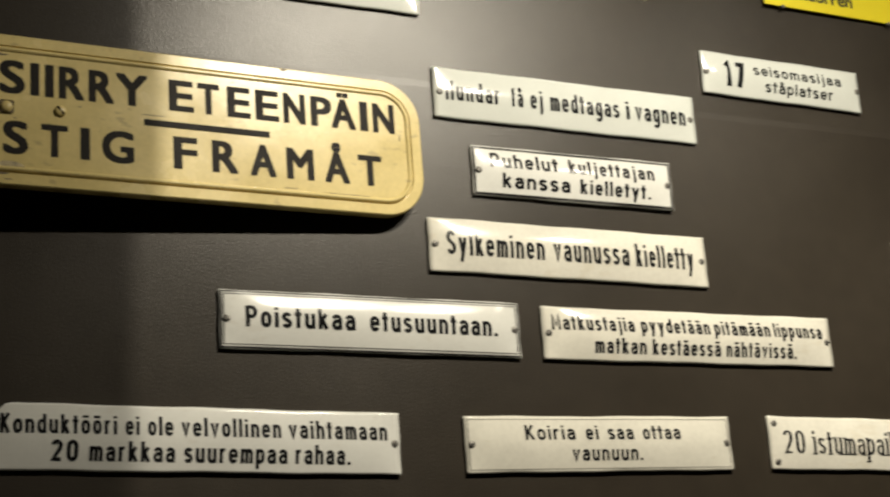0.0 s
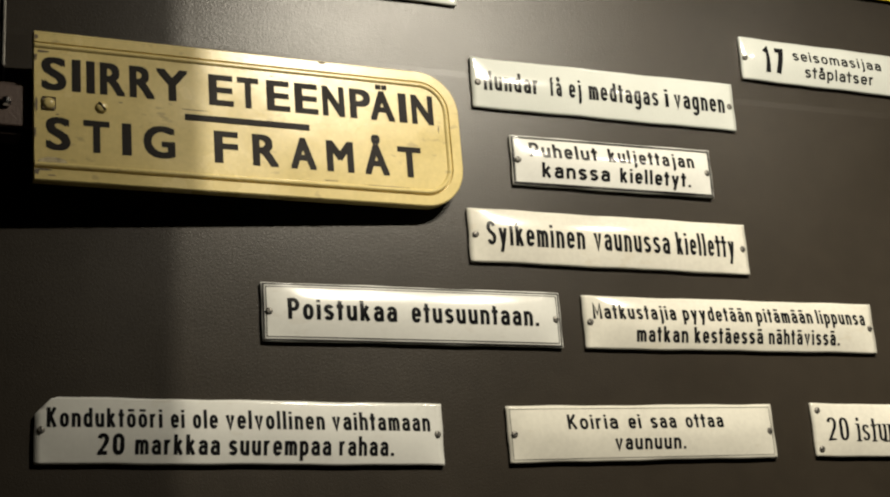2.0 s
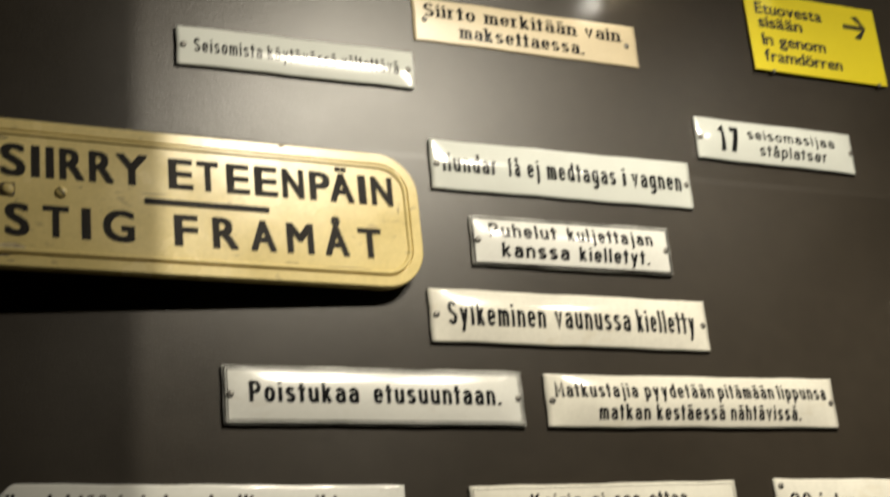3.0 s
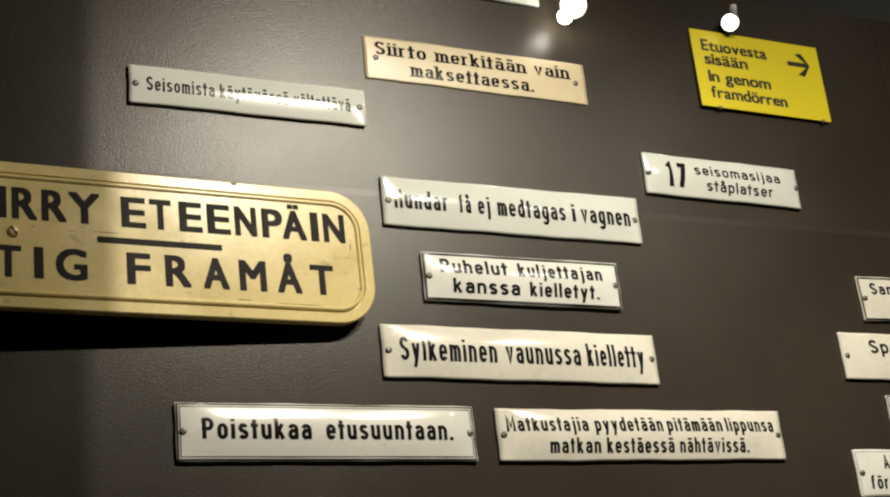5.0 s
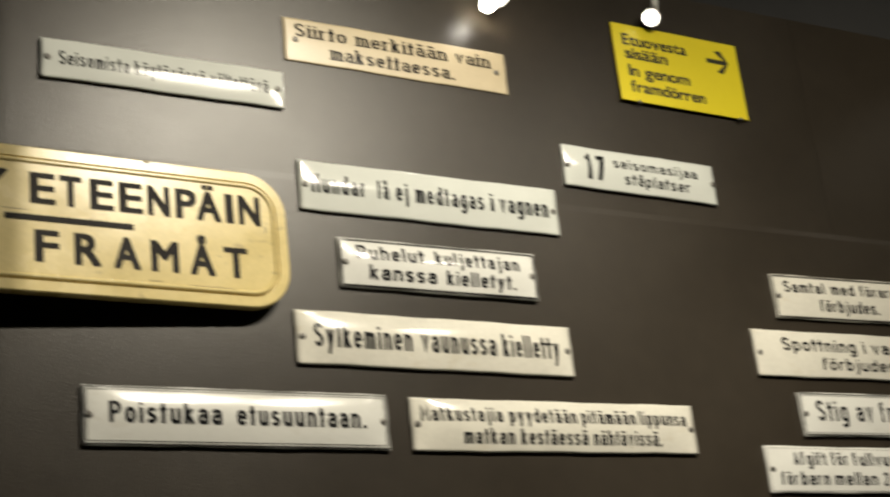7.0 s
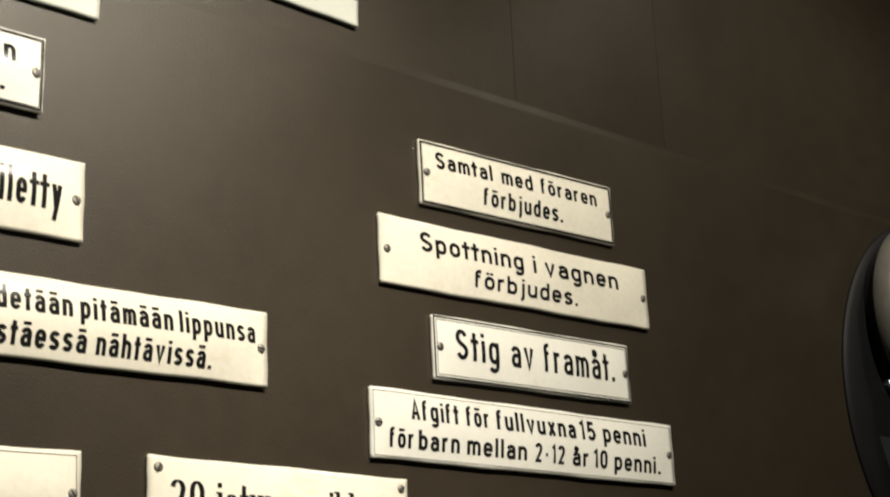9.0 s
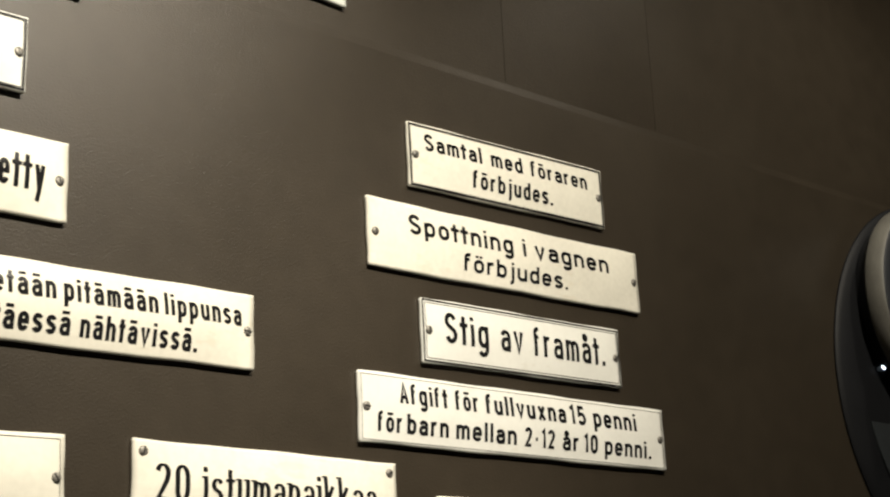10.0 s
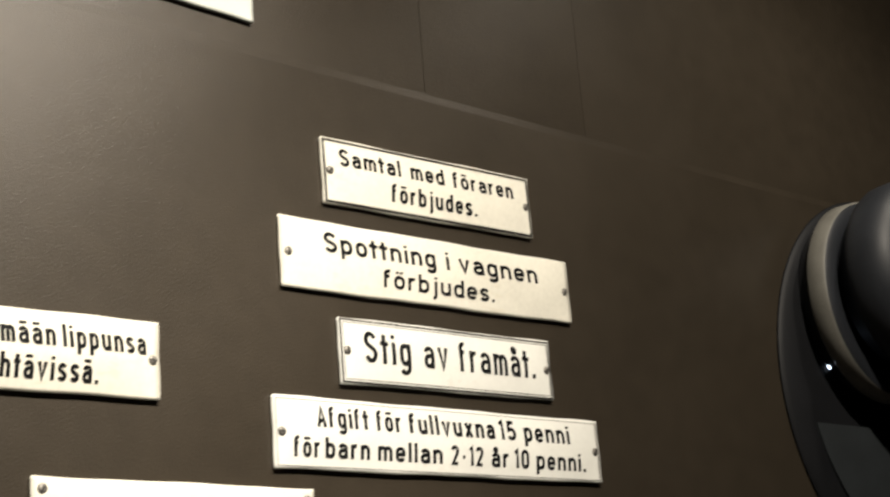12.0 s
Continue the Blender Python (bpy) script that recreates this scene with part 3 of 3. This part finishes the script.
# ---------------------------------------------------------------- yellow sign
def yellow_sign():
    w, h = 0.2148, 0.1196
    root = tagged(new("arrow_sign"), "flat yellow plastic sign with black arrow and words", "sign")
    root.matrix_world = pose(0.6046, -0.0016, 2.3921, -0.8, 0.7, 0.4)
    face = lambda x, z: 0.0
    part("plate", box(bmesh.new(), -w / 2, w / 2, 0.0, 0.0025, -h / 2, h / 2, 0.0004), M_YELLOW, root)
    for base, words in ((0.0272, [("Etuovesta", -0.0928, 0.0161)]), (0.0060, [("sisään", -0.0913, -0.0201)]),
                        (-0.0210, [("In", -0.0896, -0.0722), ("genom", -0.063, 0.0133)]), (-0.0458, [("framdörren", -0.0898, 0.0358)])):
        for body, a, b in words:
            lettering(body, a, b, base, 0.0178, face, M_BLACK_MATT, root, 0.08, track=0.12)
    bm = bmesh.new()
    ax0, ax1, az, th = 0.0506, 0.0880, 0.0268, 0.0068
    tip = 0.0165
    k = th * 0.75
    pts = [(ax0, -th / 2), (ax1 - 0.006, -th / 2), (ax1 - tip - k, -tip), (ax1 - tip + k, -tip - k * 0.4), (ax1 + 0.001, 0.0),
           (ax1 - tip + k, tip + k * 0.4), (ax1 - tip - k, tip), (ax1 - 0.006, th / 2), (ax0, th / 2)]
    front = [bm.verts.new((x, -0.0005, az + z)) for x, z in pts]
    f = bm.faces.new(front)
    ext = bmesh.ops.extrude_face_region(bm, geom=[f])
    for g in ext["geom"]:
        if isinstance(g, bmesh.types.BMVert):
            g.co.y = -0.0001
    bmesh.ops.triangulate(bm, faces=bm.faces[:])
    bmesh.ops.recalc_face_normals(bm, faces=bm.faces[:])
    part("arrow", bm, M_BLACK_MATT, root, "black arrow that points right")
    for x, deep in ((-0.080, 0.005), (0.092, 0.005)):
        c = part("clip", lathe(bmesh.new(), [(0.0, -deep), (0.0022, -deep), (0.0022, 0.0), (0.003, 0.0), (0.003, 0.002), (0.002, 0.003), (0, 0.0032)], 12), M_SCREW, root, smooth=True)
        c.location = (x, 0.0, -h / 2 - 0.0015)


yellow_sign()


# ---------------------------------------------------------------- the large destination board
def chip(cw, ch, seed):
    """A thin ragged patch."""
    rnd = random.Random(seed)
    bm = bmesh.new()
    ring = []
    for k in range(14):
        t = 2 * math.pi * k / 14
        r = rnd.uniform(0.62, 1.1)
        ring.append(bm.verts.new((cw / 2 * r * math.cos(t), 0.0, ch / 2 * r * math.sin(t))))
    f = bm.faces.new(ring)
    ext = bmesh.ops.extrude_face_region(bm, geom=[f])
    for g in ext["geom"]:
        if isinstance(g, bmesh.types.BMVert):
            g.co.y = 0.0006
    bmesh.ops.recalc_face_normals(bm, faces=bm.faces[:])
    return bm


def direction_board():
    w, h = 0.469, 0.160
    thick, rad = 0.012, 0.048
    turn = 3.58             # the arm holds the square end further off the wall
    root = tagged(new("direction_board"), "large cream painted metal board with rounded end and raised moulding", "sign")
    root.matrix_world = pose(-0.242, -0.0304, 2.0704, 0, 0, turn) @ pose(0, 0, 0, 0, -1.05, 0)

    def outline(inset, r):
        a, b = w / 2 - inset, h / 2 - inset
        pts = [(-w / 2, -b)]
        for k in range(13):
            t = -math.pi / 2 + math.pi / 2 * k / 12
            pts.append((a - r + r * math.cos(t), -b + r + r * math.sin(t)))
        for k in range(13):
            t = math.pi / 2 * k / 12
            pts.append((a - r + r * math.cos(t), b - r + r * math.sin(t)))
        pts.append((-w / 2, b))
        return pts
    bm = bmesh.new()
    rings = []
    for inset, y in ((0.0, thick), (0.0, 0.0012), (0.0012, 0.0), (0.0120, 0.0), (0.0124, 0.0026), (0.0138, 0.0026), (0.0142, -0.0008), (0.0156, -0.0019), (0.0172, -0.0019), (0.0186, -0.0008), (0.0192, 0.0004)):
        ring = [bm.verts.new((x, y, z)) for x, z in outline(inset, max(0.01, rad - inset))]
        rings.append(ring)
    n = len(rings[0])
    for p, q in zip(rings, rings[1:]):
        for k in range(n - 1):
            bm.faces.new((p[k], p[k + 1], q[k + 1], q[k]))
    for ring in (rings[0], rings[-1]):
        bm.faces.new(ring)
    # close the square-cut end
    lo = [r[0] for r in rings]
    hi = [r[-1] for r in rings]
    bm.faces.new(lo + hi[::-1])
    bmesh.ops.recalc_face_normals(bm, faces=bm.faces[:])
    part("panel", bm, M_BEIGE, root)
    face = lambda x, z: -0.0004
    rows = [
        (0.0166, 0.0351, [("S", -0.2276, -0.2026), ("I", -0.1973, -0.1884), ("I", -0.1827, -0.1742), ("R", -0.1690, -0.1434), ("R", -0.1389, -0.1128), ("Y", -0.1111, -0.0774)]),
        (0.0162, 0.0349, [("E", -0.0554, -0.0286), ("T", -0.0243, -0.0006), ("E", 0.0081, 0.0341), ("E", 0.0396, 0.0661), ("N", 0.0713, 0.0967), ("P", 0.1030, 0.1275), ("Ä", 0.1268, 0.1558), ("I", 0.1611, 0.1707), ("N", 0.1766, 0.2030)]),
        (-0.0473, 0.0343, [("S", -0.2235, -0.1991), ("T", -0.1863, -0.1601), ("I", -0.1476, -0.1380), ("G", -0.1258, -0.0930)]),
        (-0.0478, 0.0354, [("F", -0.0517, -0.0260), ("R", -0.0103, 0.0181), ("A", 0.0314, 0.0604), ("M", 0.0723, 0.1034), ("Å", 0.1159, 0.1447), ("T", 0.1556, 0.1836)]),
    ]
    for base, cap, letters in rows:
        for body, a, b in letters:
            lettering(body, a, b, base, cap, face, M_INK_WORN, root, 0.09, name="letter")
    part("divider_bar", box(bmesh.new(), -0.0816, 0.0544, -0.0004, 0.0006, -0.0030, 0.0034), M_INK_WORN, root, "black painted bar between the two lines")
    for x, z, rr in ((-0.2204, 0.0015, 0.0062), (-0.1677, 0.0024, 0.0062)):
        b = part("bolt", lathe(bmesh.new(), [(rr, -0.001), (rr, 0.001), (rr * 0.8, 0.0025), (rr * 0.4, 0.0032), (0, 0.0034)], 18), M_BEIGE, root, "painted-over bolt head", smooth=True)
        b.location = (x, 0.0, z)
    washer = part("washer", box(bmesh.new(), -0.0068, 0.0068, -0.0006, 0.0004, -0.0068, 0.0068, 0.0018), M_CHIP, root, "dark worn square washer under the bolt")
    washer.location = (-0.2204, 0.0, 0.0015)
    slot = part("slot", box(bmesh.new(), -0.0052, 0.0052, -0.0004, 0.0006, -0.0008, 0.0008), M_INK_WORN, b)
    slot.location, slot.rotation_euler = (0, -0.0033, 0), (0, 0.9, 0)
    # places where the paint has chipped off down to the metal
    for k, (x, z, cw, ch, y) in enumerate(((-0.2326, 0.073, 0.004, 0.006, 0.0), (-0.2330, 0.051, 0.003, 0.008, 0.0), (-0.2262, 0.0575, 0.012, 0.0022, 0.0), (-0.2325, 0.0, 0.0034, 0.016, 0.0),
                                           (-0.2335, -0.030, 0.002, 0.014, 0.0), (-0.2250, -0.0690, 0.016, 0.0020, 0.0), (-0.2322, -0.071, 0.005, 0.007, 0.0), (-0.2180, -0.0745, 0.010, 0.0016, 0.0),
                                           (0.0730, 0.0778, 0.009, 0.0032, 0.0), (0.1420, -0.0606, 0.060, 0.0011, 0.0004), (-0.0720, 0.0085, 0.032, 0.0007, 0.0004), (0.0760, -0.0585, 0.018, 0.0008, 0.0004),
                                           (0.2080, 0.012, 0.0014, 0.010, 0.0004), (-0.2120, -0.0095, 0.004, 0.0012, 0.0004), (-0.1480, 0.0095, 0.005, 0.0009, 0.0004), (0.0150, 0.0560, 0.004, 0.0010, 0.0004))):
        part("chipped_spot", chip(cw, ch, k), M_CHIP, root).location = (x, y - 0.0003, z)
    m = Matrix.Diagonal((2.0, 1, 0.75, 1))
    b = part("stamp", lathe(bmesh.new(), [(0.0072, 0.0), (0.0070, 0.0006), (0.0, 0.0007)], 20, m), M_STAMP, root, "small worn oval maker's plate")
    b.location = (-0.2169, 0.0004, -0.0606)
    # steel arm behind the board that holds it off the wall
    part("arm", box(bmesh.new(), -w / 2 - 0.05, -w / 2 + 0.16, thick + 0.001, thick + 0.009, -0.020, 0.024, 0.0015), M_RUST, root, "brown steel arm behind the board")
    part("standoff", box(bmesh.new(), -w / 2 - 0.046, -w / 2 - 0.008, thick + 0.009, 0.049, -0.026, 0.030, 0.002), M_RUST, root, "dark steel block bolted to the wall")
    b = part("bolt", lathe(bmesh.new(), [(0.006, -0.002), (0.006, 0.004), (0.004, 0.0065), (0, 0.007)], 6), M_CHROME, root, "bright hexagonal bolt head")
    b.location = (-w / 2 - 0.026, thick + 0.001, 0.004)


direction_board()

# thin bright edge trim on the wall beside the board
tagged(part("trim", box(bmesh.new(), -0.5040, -0.5012, WALL_Y - 0.004, WALL_Y + 0.001, 2.105, 2.51, 0.0008), M_SCREW, None), "narrow bare metal edge trim on the wall", "trim", kind="structure")


# ---------------------------------------------------------------- round tram headlamp
def half_disc(r, top, y0, y1, steps=40):
    """The part of a disc below a level cut."""
    bm = bmesh.new()
    t0 = math.asin(top / r)
    pts = [(r * math.cos(t), r * math.sin(t)) for t in (math.pi - t0 + (math.pi + 2 * t0) * k / steps for k in range(steps + 1))]
    front = [bm.verts.new((x, y0, z)) for x, z in pts]
    back = [bm.verts.new((x, y1, z)) for x, z in pts]
    bm.faces.new(front)
    bm.faces.new(back[::-1])
    for k in range(len(pts)):
        j = (k + 1) % len(pts)
        bm.faces.new((front[k], back[k], back[j], front[j]))
    bmesh.ops.recalc_face_normals(bm, faces=bm.faces[:])
    return bm


def headlamp(cx, cz):
    root = tagged(new("tram_headlamp"), "round black tram headlamp with grey rim on black disc", "headlamp")
    root.matrix_world = pose(cx, WALL_Y - 0.0014, cz)
    lx, lz = -0.092, 0.097          # the lamp sits high on its mounting disc
    off = Matrix.Translation((lx, 0, lz))
    part("backplate", lathe(bmesh.new(), [(0.0, 0.0), (0.249, 0.0), (0.248, 0.002), (0.242, 0.005), (0.232, 0.008), (0.215, 0.010), (0.0, 0.010)], 96), M_HOUSING, root, "large matt black mounting disc", smooth=True)
    part("lower_shield", half_disc(0.214, -0.052, -0.013, -0.0095), M_SLATE, root, "dark slate painted lower half of the disc")
    part("housing", lathe(bmesh.new(), [(0.108, 0.009), (0.112, 0.022), (0.116, 0.034), (0.112, 0.038)], 72, off), M_HOUSING, root, smooth=True)
    part("rim", lathe(bmesh.new(), [(0.110, 0.030), (0.121, 0.030), (0.1235, 0.033), (0.1225, 0.052), (0.120, 0.055)], 72, off), M_GREYRIM, root, "grey painted side of the ring round the lamp", smooth=True)
    part("rim_face", lathe(bmesh.new(), [(0.1202, 0.0548), (0.117, 0.0572), (0.104, 0.058), (0.098, 0.056)], 72, off), M_HOOD, root, "dark front of the ring", smooth=True)
    hood_at = Matrix.Translation((lx + 0.006, 0, lz + 0.016))
    part("hood", lathe(bmesh.new(), [(0.094, 0.052), (0.100, 0.066), (0.112, 0.076), (0.117, 0.086), (0.118, 0.104), (0.113, 0.126), (0.097, 0.134)], 72, hood_at), M_HOOD, root, "blue-black enamelled hood", smooth=True)
    part("glass", lathe(bmesh.new(), [(0.099, 0.131), (0.088, 0.144), (0.062, 0.156), (0.034, 0.162), (0.0, 0.164)], 64, hood_at), M_LENS, root, "dark domed glass", smooth=True)
    # a bluish reflection on the lamp, put in as a small glowing dot
    glint = part("indicator_light", lathe(bmesh.new(), [(0.0046, -0.003), (0.0046, 0.001), (0.0032, 0.003), (0, 0.0038)], 14, pose(0, 0, 0, 0, 0, -40)), M_GLINT, root, "tiny cold white reflection, made as a glowing dot", smooth=True)
    glint.location = (-0.163, -0.012, 0.019)


headlamp(1.590, 1.933)


# ---------------------------------------------------------------- spotlights
def wall_spot(at, face, lit_radius, can_r, second=None):
    """A small halogen spot on a short arm from the wall."""
    root = tagged(new("spotlight"), "small lit halogen spotlight on a short wall arm", "spotlight", "lit spotlights over the signs")
    root.matrix_world = pose(*at)
    m = look((0, 0, 0), face).to_quaternion().to_matrix().to_4x4() @ pose(0, 0, 0, 90, 0, 0)
    part("can", lathe(bmesh.new(), [(0.0, -0.018), (can_r * 0.5, -0.017), (can_r * 0.8, -0.010), (can_r, 0.005), (can_r * 0.97, 0.007), (can_r * 0.90, 0.005), (lit_radius * 1.02, -0.004)], 28, m), M_GREYRIM, root, smooth=True)
    part("bulb", lathe(bmesh.new(), [(lit_radius, -0.003), (lit_radius, 0.001), (lit_radius * 0.7, 0.004), (0, 0.006)], 24, m), M_BULB, root, "glowing halogen bulb", smooth=True)
    if second:
        # bright lower reflector: its reflected light is given as a glow of its own
        part("bulb", lathe(bmesh.new(), [(0.0085, -0.006), (0.0095, 0.0), (0.007, 0.005), (0, 0.008)], 20, Matrix.Translation(second) @ m), M_BULB, root, "lit reflector below the bulb, made to glow", smooth=True)
    stalk = pose(0.013, 0.004, 0.021, -25, 0, -30)
    part("joint", lathe(bmesh.new(), [(0, -0.013), (0.0046, -0.012), (0.0052, 0), (0.0046, 0.011), (0, 0.012)], 14, stalk), M_WHITE_CAN, root, "bright swivel joint", smooth=True)
    part("arm", box(bmesh.new(), 0.011, 0.015, 0.0, WALL_Y - at[1], 0.020, 0.024, 0.0008), M_BLACK_MATT, root)


wall_spot((0.303, -0.026, 2.447), (-0.85, -1.30, -0.90), 0.0145, 0.0185, (-0.0195, -0.006, -0.024))
wall_spot((0.560, -0.012, 2.464), (-0.75, -1.30, -0.75), 0.0088, 0.0130)


def track_head(at, target, cut_x=None):
    """A spotlight on the ceiling track, its beam cut on one side by an added, unseen flap."""
    root = tagged(new("track_spotlight"), "black track spotlight under the ceiling", "spotlight", "track spotlights")
    root.matrix_world = look(at, target)
    m = pose(0, 0, 0, 90, 0, 0)
    part("can", lathe(bmesh.new(), [(0.0, -0.13), (0.035, -0.13), (0.04, -0.12), (0.04, -0.012), (0.036, -0.012), (0.034, -0.11), (0.0, -0.11)], 24, m), M_BLACK_MATT, root, smooth=True)
    inv = root.matrix_world.inverted()
    stem = bmesh.new()
    box(stem, -0.006, 0.006, -0.006, 0.006, 0.02, CEIL_Z - at[2])
    st = part("stem", stem, M_BLACK_MATT, root)
    st.matrix_local = inv @ Matrix.Translation((at[0], at[1] - 0.06, at[2] + 0.0))
    if cut_x is not None:
        # unseen blocker, made up to cast the shade edge on the wall's left
        # flap in the plane of the lamp and the cut-off line on the wall
        a = Vector(at)
        way = Vector((cut_x - a.x, WALL_Y - a.y, 0)).normalized()
        outward = Vector((-way.y, way.x, 0)) if way.y > 0 else Vector((way.y, -way.x, 0))
        bm = bmesh.new()
        ends = [a + way * 0.20, a + way * 0.20 + outward * 0.30]
        z0, z1 = a.z - 0.30, a.z + 0.12
        lean = Vector((0.012, 0.0, 0.0))          # the flap hangs a little out of plumb
        corners = [p + lean * (z - a.z + 0.14) for p in ends for z in (z0, z1)]
        front = [bm.verts.new((p.x, p.y, z)) for p, z in zip(corners, (z0, z1) * 2)]
        back = [bm.verts.new((p.x - way.x * 0.0015, p.y - way.y * 0.0015, z)) for p, z in zip(corners, (z0, z1) * 2)]
        bm.faces.new((front[0], front[1], front[3], front[2]))
        bm.faces.new((back[0], back[2], back[3], back[1]))
        for i, j in ((0, 1), (1, 3), (3, 2), (2, 0)):
            bm.faces.new((front[i], front[j], back[j], back[i]))
        bmesh.ops.recalc_face_normals(bm, faces=bm.faces[:])
        blocker = part("barn_door", bm, M_BLACK_MATT, root, "unseen black flap added to cut the beam")
        blocker.matrix_local = inv


track_head(LAMP_A, AIM_A)
track_head(LAMP_B, AIM_B)
track_head(LAMP_D, AIM_D)
track_head(LAMP_E, AIM_E)
track_head(LAMP_C, AIM_C, -0.326)
tagged(part("lighting_track", box(bmesh.new(), -1.6, 2.4, -1.08, -1.045, CEIL_Z - 0.03, CEIL_Z, 0.002), M_BLACK_MATT, None), "black lighting track fixed under the ceiling", "lighting track")
